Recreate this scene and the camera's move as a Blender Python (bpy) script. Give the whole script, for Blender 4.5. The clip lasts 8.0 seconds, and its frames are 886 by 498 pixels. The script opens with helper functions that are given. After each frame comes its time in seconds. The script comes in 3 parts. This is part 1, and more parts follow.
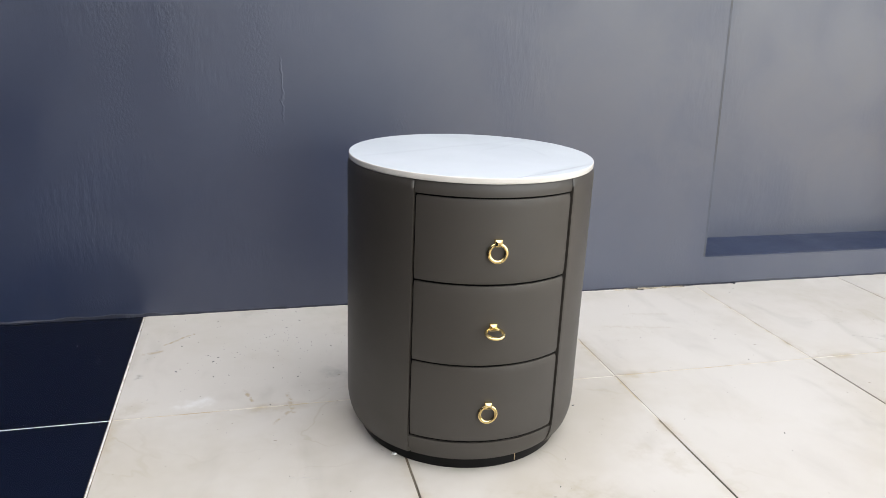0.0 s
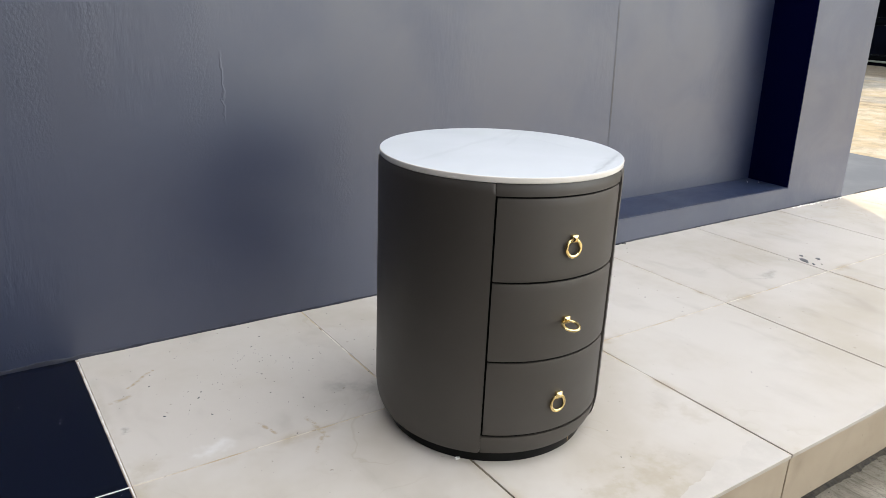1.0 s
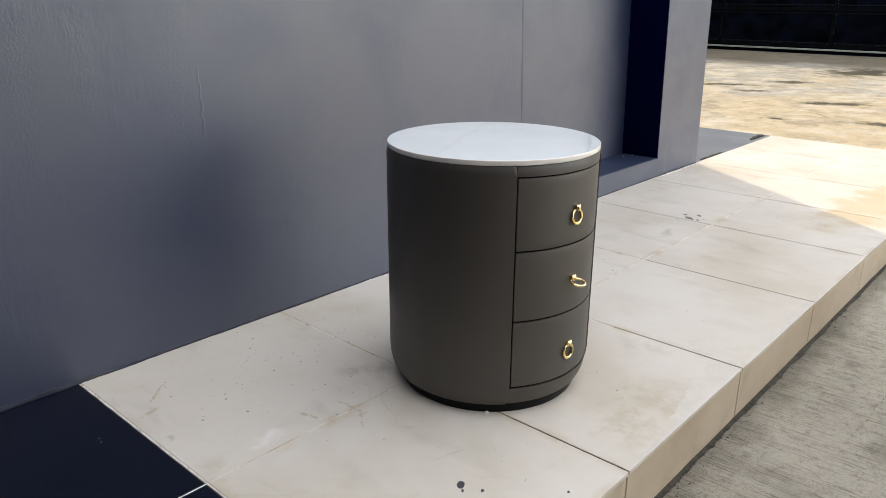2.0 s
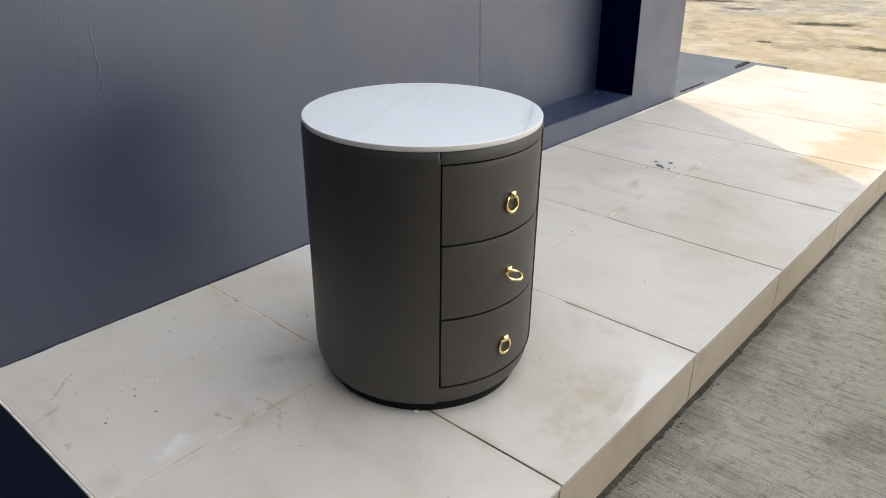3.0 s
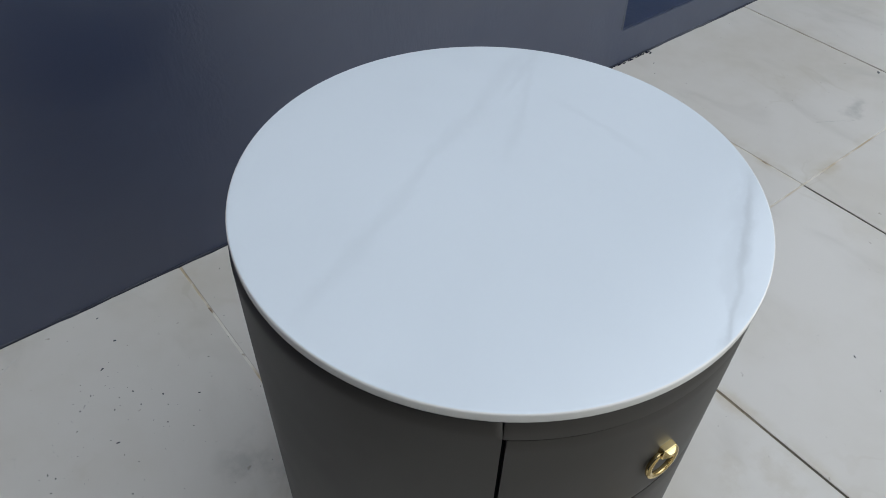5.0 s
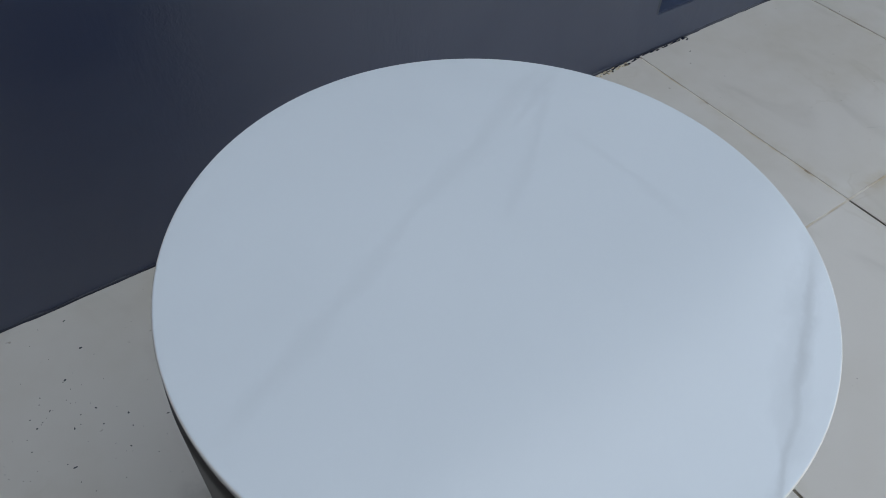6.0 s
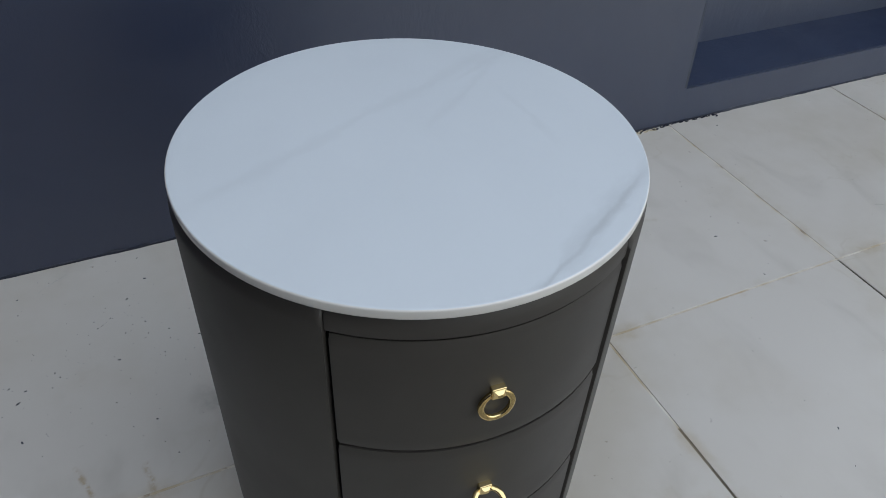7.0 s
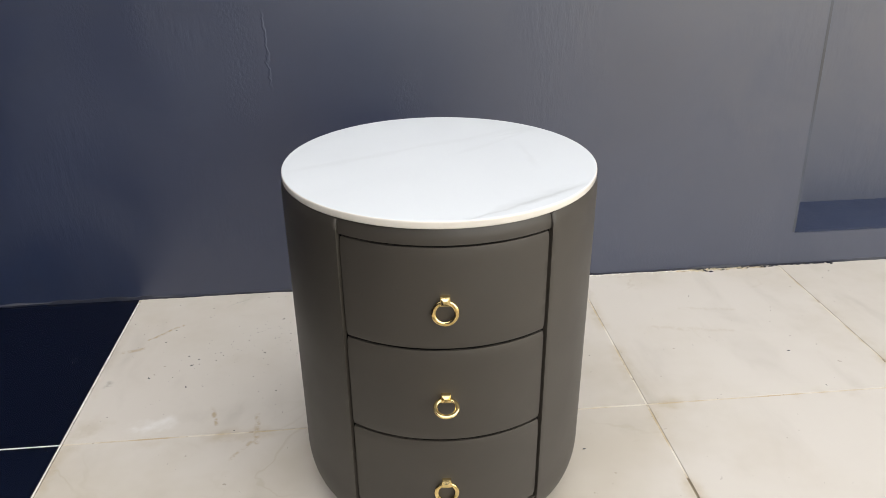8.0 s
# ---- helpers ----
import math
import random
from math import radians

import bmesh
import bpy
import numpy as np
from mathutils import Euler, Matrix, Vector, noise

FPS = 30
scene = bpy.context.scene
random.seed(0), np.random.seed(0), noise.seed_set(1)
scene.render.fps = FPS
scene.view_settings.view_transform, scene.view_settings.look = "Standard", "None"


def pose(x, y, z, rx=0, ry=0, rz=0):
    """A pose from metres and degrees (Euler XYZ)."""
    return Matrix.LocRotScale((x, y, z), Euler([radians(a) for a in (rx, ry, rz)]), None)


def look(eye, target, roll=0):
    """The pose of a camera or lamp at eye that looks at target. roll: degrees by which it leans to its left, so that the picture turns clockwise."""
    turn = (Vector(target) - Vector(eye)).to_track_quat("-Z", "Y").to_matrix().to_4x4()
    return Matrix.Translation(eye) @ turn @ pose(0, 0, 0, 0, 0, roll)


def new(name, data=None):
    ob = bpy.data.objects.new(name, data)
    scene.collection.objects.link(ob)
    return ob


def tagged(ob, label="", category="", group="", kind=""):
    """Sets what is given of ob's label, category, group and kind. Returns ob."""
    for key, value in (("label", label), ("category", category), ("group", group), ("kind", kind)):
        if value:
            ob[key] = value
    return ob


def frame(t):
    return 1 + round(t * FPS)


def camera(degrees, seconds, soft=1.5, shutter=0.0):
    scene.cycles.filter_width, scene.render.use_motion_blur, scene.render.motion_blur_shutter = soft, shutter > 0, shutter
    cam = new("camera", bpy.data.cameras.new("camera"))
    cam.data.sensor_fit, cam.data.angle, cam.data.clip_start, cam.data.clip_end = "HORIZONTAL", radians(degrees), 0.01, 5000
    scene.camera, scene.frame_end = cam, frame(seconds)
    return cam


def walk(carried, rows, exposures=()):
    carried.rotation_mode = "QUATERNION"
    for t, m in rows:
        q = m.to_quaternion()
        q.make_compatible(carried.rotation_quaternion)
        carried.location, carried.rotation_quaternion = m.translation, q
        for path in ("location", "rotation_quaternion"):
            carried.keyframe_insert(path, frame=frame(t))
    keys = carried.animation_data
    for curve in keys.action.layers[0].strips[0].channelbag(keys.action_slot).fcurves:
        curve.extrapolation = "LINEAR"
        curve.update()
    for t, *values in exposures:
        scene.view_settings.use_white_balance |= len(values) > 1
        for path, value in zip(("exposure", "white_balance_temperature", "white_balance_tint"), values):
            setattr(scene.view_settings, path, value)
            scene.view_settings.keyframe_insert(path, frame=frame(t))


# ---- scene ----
cam = camera(62.1, 8.0, soft=0.65)
PATH = [
    (0, (0.3197, -1.5447, 0.8657), (0.8125, 0.2945, 0.2669), 2.29),
    (0.5, (0.0129, -1.4713, 0.8952), (0.8176, 0.2512, 0.2522), 2.26),
    (1, (-0.1939, -1.2752, 0.8986), (0.885, 0.2759, 0.247), 2.36),
    (1.5, (-0.4481, -1.1779, 0.9076), (0.8366, 0.2141, 0.2663), 1.58),
    (2, (-0.6036, -1.1739, 0.9165), (0.7945, 0.0895, 0.2731), 0.28),
    (2.2, (-0.6012, -1.1889, 0.9212), (0.8363, 0.0363, 0.2694), -0.03),
    (3.3, (-0.231, -1.087, 1.073), (1.043, 0.085, 0.071), 0.3),
    (3.5, (-0.1689, -1.049, 1.1225), (1.0394, 0.1204, 0.0187), -0.12),
    (4, (-0.0022, -0.8103, 1.1462), (1.1236, 0.3077, -0.0775), -1.69),
    (4.5, (0.1853, -0.6266, 1.1034), (1.2208, 0.4793, -0.2056), -0.41),
    (4.7, (0.287, -0.557, 1.079), (1.26, 0.543, -0.28), 0.6),
    (5.8, (0.462, -0.385, 1.01), (0.854, 0.135, 0.278), 3.1),
    (6, (0.501, -0.37, 1.017), (0.89, 0.136, 0.295), 3.1),
    (6.2, (0.534, -0.388, 1.013), (0.934, 0.115, 0.298), 2.9),
    (6.5, (0.541, -0.468, 1.007), (0.969, 0.071, 0.272), 3.6),
    (6.8, (0.501, -0.605, 1.018), (0.933, 0.075, 0.24), 3.7),
    (7, (0.497, -0.713, 1.028), (0.904, 0.103, 0.239), 3),
    (7.5, (0.5705, -0.9684, 1.0255), (0.9816, 0.6677, -0.0382), 1.07),
    (8, (0.6578, -1.2256, 0.9862), (0.8246, 0.5683, 0.1176), -0.59),
]
EXPOSURES = [
    (0, 3.44, 7550, 10),
    (2.2, 3.08, 7650, 10),
    (3.4, 2.98, 7250, 9),
    (4, 2.93, 7050, 8),
    (4.7, 2.67, 6900, 6),
    (5.8, 2.24, 6640, 5),
    (6.6, 2.04, 6620, 5),
    (7, 2.26, 6680, 6),
    (7.5, 2.79, 7720, 9),
    (8, 3.25, 8220, 10),
]
walk(cam, [(t, look(eye, target, roll)) for t, eye, target, roll in PATH], EXPOSURES)

# ---- light ----
SUN = Vector((0.524, 0.851, 0)) * math.cos(radians(50)) + Vector((0, 0, math.sin(radians(50))))
world = bpy.data.worlds.new("sky")
scene.world = world
world.use_nodes = True
wt = world.node_tree
sky = wt.nodes.new("ShaderNodeTexSky")
sky.sky_type = "NISHITA"
sky.sun_disc = False
sky.sun_elevation = radians(50)
sky.sun_rotation = math.atan2(SUN.x, SUN.y)
sky.air_density, sky.dust_density, sky.ozone_density = 1.0, 0.8, 1.0
background = wt.nodes["Background"]
background.inputs["Strength"].default_value = 0.085
# haze whitens the blue
haze = wt.nodes.new("ShaderNodeMix")
haze.data_type = "RGBA"
haze.inputs[0].default_value = 0.62
wt.links.new(sky.outputs["Color"], haze.inputs[6])
haze.inputs[7].default_value = (4.75, 5.0, 5.4, 1.0)
wt.links.new(haze.outputs[2], background.inputs["Color"])
sun = new("sun", bpy.data.lights.new("sun", "SUN"))
sun.data.energy, sun.data.angle, sun.data.color = 0.37, radians(0.6), (1.0, 0.87, 0.68)
sun.matrix_world = look(SUN * 20, (0, 0, 0))


# ---- materials ----
class Mat:
    """A node material in the making."""

    def __init__(self, name, rough=0.5, metal=0.0):
        self.m = bpy.data.materials.new(name)
        self.m.use_nodes = True
        self.t = self.m.node_tree
        self.b = self.t.nodes["Principled BSDF"]
        self.b.inputs["Roughness"].default_value = rough
        self.b.inputs["Metallic"].default_value = metal
        self.pos = self.node("ShaderNodeNewGeometry").outputs["Position"]

    def node(self, kind, **ins):
        n = self.t.nodes.new(kind)
        for k, v in ins.items():
            self.put(n.inputs[k.replace("_", " ")], v)
        return n

    def put(self, socket, v):
        if isinstance(v, bpy.types.NodeSocket):
            self.t.links.new(v, socket)
        elif isinstance(v, tuple) and socket.type == "RGBA" and len(v) == 3:
            socket.default_value = (*v, 1)
        else:
            socket.default_value = v

    def set(self, name, v):
        self.put(self.b.inputs[name], v)
        return self

    def math(self, op, a, b=0.0, c=None):
        n = self.t.nodes.new("ShaderNodeMath")
        n.operation = op
        self.put(n.inputs[0], a)
        self.put(n.inputs[1], b)
        if c is not None:
            self.put(n.inputs[2], c)
        return n.outputs[0]

    def scaled(self, v, s, offset=(0, 0, 0)):
        n = self.t.nodes.new("ShaderNodeMapping")
        self.put(n.inputs["Vector"], v)
        n.inputs["Scale"].default_value = s
        n.inputs["Location"].default_value = offset
        return n.outputs[0]

    def turned(self, v, loc, deg):
        n = self.t.nodes.new("ShaderNodeMapping")
        n.vector_type = "TEXTURE"
        self.put(n.inputs["Vector"], v)
        n.inputs["Location"].default_value = loc
        n.inputs["Rotation"].default_value = (0, 0, radians(deg))
        return n.outputs[0]

    def noise(self, scale, detail=4.0, rough=0.55, v=None, distort=0.0):
        n = self.node("ShaderNodeTexNoise", Scale=scale, Detail=detail, Roughness=rough, Distortion=distort)
        self.put(n.inputs["Vector"], self.pos if v is None else v)
        return n.outputs["Fac"]

    def ramp(self, v, lo, hi, a=0.0, b=1.0):
        n = self.t.nodes.new("ShaderNodeMapRange")
        n.interpolation_type = "SMOOTHSTEP"
        for k, x in (("Value", v), ("From Min", lo), ("From Max", hi), ("To Min", a), ("To Max", b)):
            self.put(n.inputs[k], x)
        return n.outputs[0]

    def mix(self, f, a, b, how="MIX"):
        n = self.t.nodes.new("ShaderNodeMix")
        n.data_type, n.blend_type = "RGBA", how
        self.put(n.inputs[0], f)
        self.put(n.inputs[6], a)
        self.put(n.inputs[7], b)
        return n.outputs[2]

    def axes(self, v=None):
        n = self.t.nodes.new("ShaderNodeSeparateXYZ")
        self.put(n.inputs[0], self.pos if v is None else v)
        return n.outputs[0], n.outputs[1], n.outputs[2]

    def random(self):
        return self.node("ShaderNodeObjectInfo").outputs["Random"]

    def bump(self, h, strength, distance, normal=None):
        n = self.node("ShaderNodeBump", Height=h, Strength=strength, Distance=distance)
        if normal is not None:
            self.put(n.inputs["Normal"], normal)
        self.put(self.b.inputs["Normal"], n.outputs[0])
        return n.outputs[0]

    def specks(self, scale, radius, share, v=None):
        """Round dots: a share of the cells holds one, of a varied radius in cells."""
        n = self.node("ShaderNodeTexVoronoi", Scale=scale)
        self.put(n.inputs["Vector"], self.pos if v is None else v)
        r, g, _ = self.axes(n.outputs["Color"])
        size = self.math("MULTIPLY", g, radius)
        dot = self.math("LESS_THAN", n.outputs["Distance"], size)
        return self.math("MULTIPLY", dot, self.math("LESS_THAN", r, share))


def wall_paint(name, base, worn, rough, relief=1.0, scars=(), gloss=1.0):
    k = Mat(name)
    cloud = k.noise(1.6, 4)
    fine = k.noise(14, 5)
    col = k.mix(k.ramp(cloud, 0.35, 0.7), base, worn)
    col = k.mix(k.math("MULTIPLY", k.ramp(fine, 0.5, 0.8), 0.12), col, tuple(c * 1.3 for c in base))
    pits = k.specks(9, 0.028, 0.22)
    col = k.mix(pits, col, (0.02, 0.02, 0.025))
    chips = k.specks(5.3, 0.014, 0.12)
    col = k.mix(chips, col, (0.5, 0.5, 0.5))
    k.set("Base Color", col)
    k.set("Roughness", k.ramp(k.noise(3.2, 5, 0.6, None, 0.6), 0.3, 0.7, rough - 0.06, rough + 0.07))
    k.set("Specular IOR Level", gloss)
    k.set("IOR", 1.65)
    # trowelled coat: upright drags in patches over a soft swell
    drag = k.noise(60, 5, 0.6, k.scaled(k.pos, (1, 1, 0.28)))
    patch = k.ramp(k.noise(3.1, 3), 0.46, 0.66)
    h1 = k.math("MULTIPLY", drag, patch)
    swell = k.noise(4.5, 2, 0.4, k.scaled(k.pos, (1, 1, 0.5)))
    grain = k.noise(260, 2)
    n = k.bump(swell, 0.1 * relief, 0.03)
    n = k.bump(h1, 0.34 * relief, 0.006, n)
    n = k.bump(k.math("SUBTRACT", grain, pits), 0.06, 0.001, n)
    # old cracks and trowel scars under the paint
    x, _, z = k.axes()
    for sx, z0, z1, wide in scars:
        bend = k.math("MULTIPLY", k.math("SUBTRACT", k.noise(11, 4, 0.6), 0.5), 0.06)
        d = k.math("ABSOLUTE", k.math("ADD", k.math("SUBTRACT", x, sx), bend))
        line = k.math("SUBTRACT", 1.0, k.ramp(d, 0.0, wide))
        span = k.math("MULTIPLY", k.ramp(z, z0, z0 + 0.05), k.math("SUBTRACT", 1.0, k.ramp(z, z1 - 0.05, z1)))
        crumb = k.noise(150 if wide > 0.01 else 45, 3, 0.6, k.scaled(k.pos, (1, 1, 0.7)))
        n = k.bump(k.math("MULTIPLY", k.math("MULTIPLY", line, span), crumb), 0.2 if wide > 0.01 else 0.28, 0.004, n)
    return k.m


SCARS = (
    (0.41, 0.55, 0.76, 0.004), (0.345, 0.44, 1.0, 0.075), (-0.02, 0.48, 1.0, 0.08), (0.12, 0.62, 1.0, 0.05), (0.74, 0.22, 0.62, 0.06),
    (-0.12, 0.0, 0.1, 0.14), (1.72, 0.0, 0.2, 0.1), (1.4, -0.03, 0.11, 0.28), (2.4, 0.09, 0.2, 0.6), (-0.5, -0.03, 0.06, 0.3),
)
WALL = wall_paint("navy_gloss_wall_paint", (0.0045, 0.013, 0.047), (0.0056, 0.0155, 0.054), 0.49, 0.65, SCARS, 1.0)
FOOT = wall_paint("navy_foot_paint", (0.003, 0.005, 0.017), (0.005, 0.008, 0.024), 0.6, 2.0, (), 0.5)
# jamb and sill copies of the wall paint, colours carrying shade and skylight
NAVY = wall_paint("navy_jamb_paint_shaded", (0.0011, 0.002, 0.021), (0.0016, 0.0026, 0.026), 0.9, 0.6, (), 0.0)
SILL = wall_paint("navy_sill_paint_skylit", (0.0095, 0.0195, 0.054), (0.013, 0.025, 0.064), 0.5, 0.6, (), 0.45)


def tile_glaze(name, base, tint, grime, dirt, rough, joints=False):
    k = Mat(name)
    r = k.random()
    shift = k.node("ShaderNodeCombineXYZ", X=k.math("MULTIPLY", r, 37.0), Y=k.math("MULTIPLY", r, 11.0))
    p = k.node("ShaderNodeVectorMath")
    k.put(p.inputs[0], k.pos)
    k.put(p.inputs[1], shift.outputs[0])
    p = p.outputs[0]
    cloud = k.noise(2.2, 3, 0.45, p, 0.3)
    col = k.mix(k.ramp(cloud, 0.2, 0.8), base, tint)
    col = k.mix(k.math("MULTIPLY", k.ramp(k.noise(1.5, 5, 0.6), 0.42, 0.7), 0.7), col, grime)
    smear = k.noise(7, 4, 0.5, k.scaled(p, (1, 0.5, 1)), 0.5)
    col = k.mix(k.math("MULTIPLY", k.ramp(smear, 0.52, 0.9), 0.38 * dirt), col, tuple(c * 0.55 for c in grime))
    if joints:
        # brown grime creeps out of the joints
        lx, ly, _ = k.axes(k.node("ShaderNodeTexCoord").outputs["Object"])
        dx = k.math("MINIMUM", lx, k.math("SUBTRACT", 0.603, lx))
        dy = k.math("MINIMUM", ly, k.math("SUBTRACT", 0.598, ly))
        d = k.math("ADD", k.math("MINIMUM", dx, dy), k.math("MULTIPLY", k.math("SUBTRACT", k.noise(40, 4, 0.6), 0.5), 0.03))
        creep = k.math("SUBTRACT", 1.0, k.ramp(d, 0.0, 0.028))
        creep = k.math("MULTIPLY", creep, k.ramp(k.noise(4.5, 4, 0.6), 0.48, 0.68))
        col = k.mix(k.math("MULTIPLY", creep, 0.42), col, (0.36, 0.27, 0.15))
        # yellow silt dried at the open end of the platform
        u, v, _ = k.axes(k.turned(k.pos, (3.3, -0.44, 0), -6))
        u, v = k.math("DIVIDE", u, 0.55), k.math("DIVIDE", v, 0.17)
        d = k.math("SQRT", k.math("ADD", k.math("MULTIPLY", u, u), k.math("MULTIPLY", v, v)))
        d = k.math("ADD", d, k.math("MULTIPLY", k.math("SUBTRACT", k.noise(7, 5, 0.65), 0.5), 2.2))
        col = k.mix(k.math("SUBTRACT", 0.55, k.ramp(d, 0.5, 1.2, 0.0, 0.55)), col, (0.42, 0.32, 0.17))
        # faint brown tide marks
        tide = k.math("ABSOLUTE", k.math("SUBTRACT", k.noise(2.6, 4, 0.55, p, 0.6), 0.52))
        tide = k.math("MULTIPLY", k.math("SUBTRACT", 1.0, k.ramp(tide, 0.0, 0.012)), k.ramp(k.noise(3.1, 2), 0.5, 0.7))
        col = k.mix(k.math("MULTIPLY", tide, 0.22), col, (0.36, 0.3, 0.21))
        # rust trails, smudges and a painted pale reflection: middle, bearing, half length, half width, strength, colour
        for i, (mx, my, deg, a, b, f, tone) in enumerate(MARKS):
            u, v, _ = k.axes(k.turned(k.pos, (mx, my, 0), deg))
            v = k.math("ADD", v, k.math("MULTIPLY", k.math("SUBTRACT", k.noise(28, 3, 0.5, k.scaled(k.pos, (1, 1, 1), (i * 2.3, 0, 0))), 0.5), b * 2.2))
            u = k.math("MAXIMUM", k.math("SUBTRACT", k.math("ABSOLUTE", u), a), 0.0)
            d = k.math("SQRT", k.math("ADD", k.math("MULTIPLY", u, u), k.math("MULTIPLY", v, v)))
            wear = k.ramp(k.noise(70 if b < 0.02 else 15, 5, 0.6, k.scaled(k.pos, (1, 1, 1), (0, i * 1.7, 0))), 0.36, 0.62)
            f = k.math("MULTIPLY", k.math("MULTIPLY", k.math("SUBTRACT", 1.0, k.ramp(d, 0.0, b)), wear), f)
            col = k.mix(f, col, tone)
    spots = k.noise(55, 2, 0.5, p)
    col = k.mix(k.math("MULTIPLY", k.ramp(spots, 0.72, 0.8), 0.5 * dirt), col, (0.16, 0.13, 0.1))
    crowd = k.ramp(k.noise(2.2, 2), 0.4, 0.62)
    dots = k.specks(40, 0.06, 0.12)
    col = k.mix(k.math("MULTIPLY", k.math("MULTIPLY", dots, crowd), 0.85 * dirt), col, (0.03, 0.03, 0.03))
    k.set("Base Color", col)
    k.set("Specular IOR Level", 0.12)
    k.set("Roughness", k.ramp(k.noise(3, 3, 0.5, p), 0.25, 0.75, rough, rough + 0.12))
    k.bump(k.noise(2.0, 2, 0.4, p), 0.08, 0.01, k.bump(k.noise(180, 3), 0.05, 0.001))
    return k.m


RUSTY, GREY, TAUPE, GLINT = (0.33, 0.23, 0.11), (0.13, 0.125, 0.115), (0.4, 0.345, 0.26), (0.74, 0.74, 0.74)
MARKS = (
    (0.11, 0.409, 44, 0.045, 0.008, 0.7, RUSTY), (0.29, 0.06, -72, 0.03, 0.007, 0.65, RUSTY),
    (0.385, 0.01, -84, 0.045, 0.009, 0.5, RUSTY), (0.362, -0.055, 52, 0.028, 0.008, 0.45, RUSTY),
    (0.05, 0.335, 20, 0.02, 0.012, 0.5, RUSTY), (0.02, 0.03, 60, 0.02, 0.06, 0.45, TAUPE),
    (1.42, 0.28, -12, 0.1, 0.012, 0.16, RUSTY), (1.5, 0.37, -8, 0.07, 0.01, 0.14, RUSTY),
    (0.54, 0.12, -40, 0.05, 0.05, 0.3, GREY), (0.165, 0.04, 20, 0.03, 0.035, 0.45, GLINT),
    (0.83, -0.5, 8, 0.1, 0.12, 0.6, TAUPE), (1.14, -0.36, -20, 0.05, 0.07, 0.35, TAUPE),
    (2.17, 0.09, 10, 0.05, 0.03, 0.3, GREY), (0.03, 0.2, 80, 0.006, 0.013, 0.45, GREY),
)
TILE = tile_glaze("cream_glazed_tile", (0.54, 0.502, 0.456), (0.564, 0.53, 0.487), (0.44, 0.392, 0.32), 1.0, 0.08, True)
RISER = tile_glaze("beige_riser_tile", (0.42, 0.345, 0.26), (0.46, 0.385, 0.295), (0.3, 0.232, 0.155), 1.2, 0.35)
BLACK_TILE = tile_glaze("black_glazed_tile", (0.001, 0.0028, 0.0095), (0.0015, 0.0036, 0.0115), (0.0024, 0.005, 0.014), 0.0, 0.1)


def grout():
    k = Mat("stained_grout", 0.9)
    x, y, _ = k.axes()
    col = k.mix(k.ramp(k.noise(7, 4), 0.35, 0.65), (0.34, 0.28, 0.2), (0.15, 0.105, 0.06))
    dusty = k.mix(k.ramp(k.noise(19, 4), 0.4, 0.68), (0.52, 0.47, 0.39), (0.22, 0.16, 0.09))
    back = k.ramp(k.math("ADD", y, k.math("MULTIPLY", k.noise(6, 3), 0.4)), 0.15, 0.35)
    col = k.mix(back, col, dusty)
    # black dirt lies in the joints by the kerb and towards the open end
    worn = k.math("MAXIMUM", k.ramp(y, -0.16, -0.42), k.math("MULTIPLY", k.ramp(x, 1.3, 1.6), k.ramp(y, 0.3, 0.1)))
    col = k.mix(k.math("MULTIPLY", worn, 0.82), col, (0.016, 0.012, 0.009))
    k.set("Base Color", col)
    k.bump(k.noise(300, 3), 0.5, 0.002)
    return k.m


GROUT = grout()


def pale_grout():
    k = Mat("yellowed_grout", 0.85)
    col = k.mix(k.ramp(k.noise(9, 4), 0.35, 0.62), (0.64, 0.6, 0.53), (0.44, 0.35, 0.23))
    col = k.mix(k.ramp(k.noise(23, 3), 0.6, 0.7), col, (0.16, 0.1, 0.06))
    k.set("Base Color", col)
    k.bump(k.noise(300, 3), 0.5, 0.002)
    return k.m


PALE_GROUT = pale_grout()


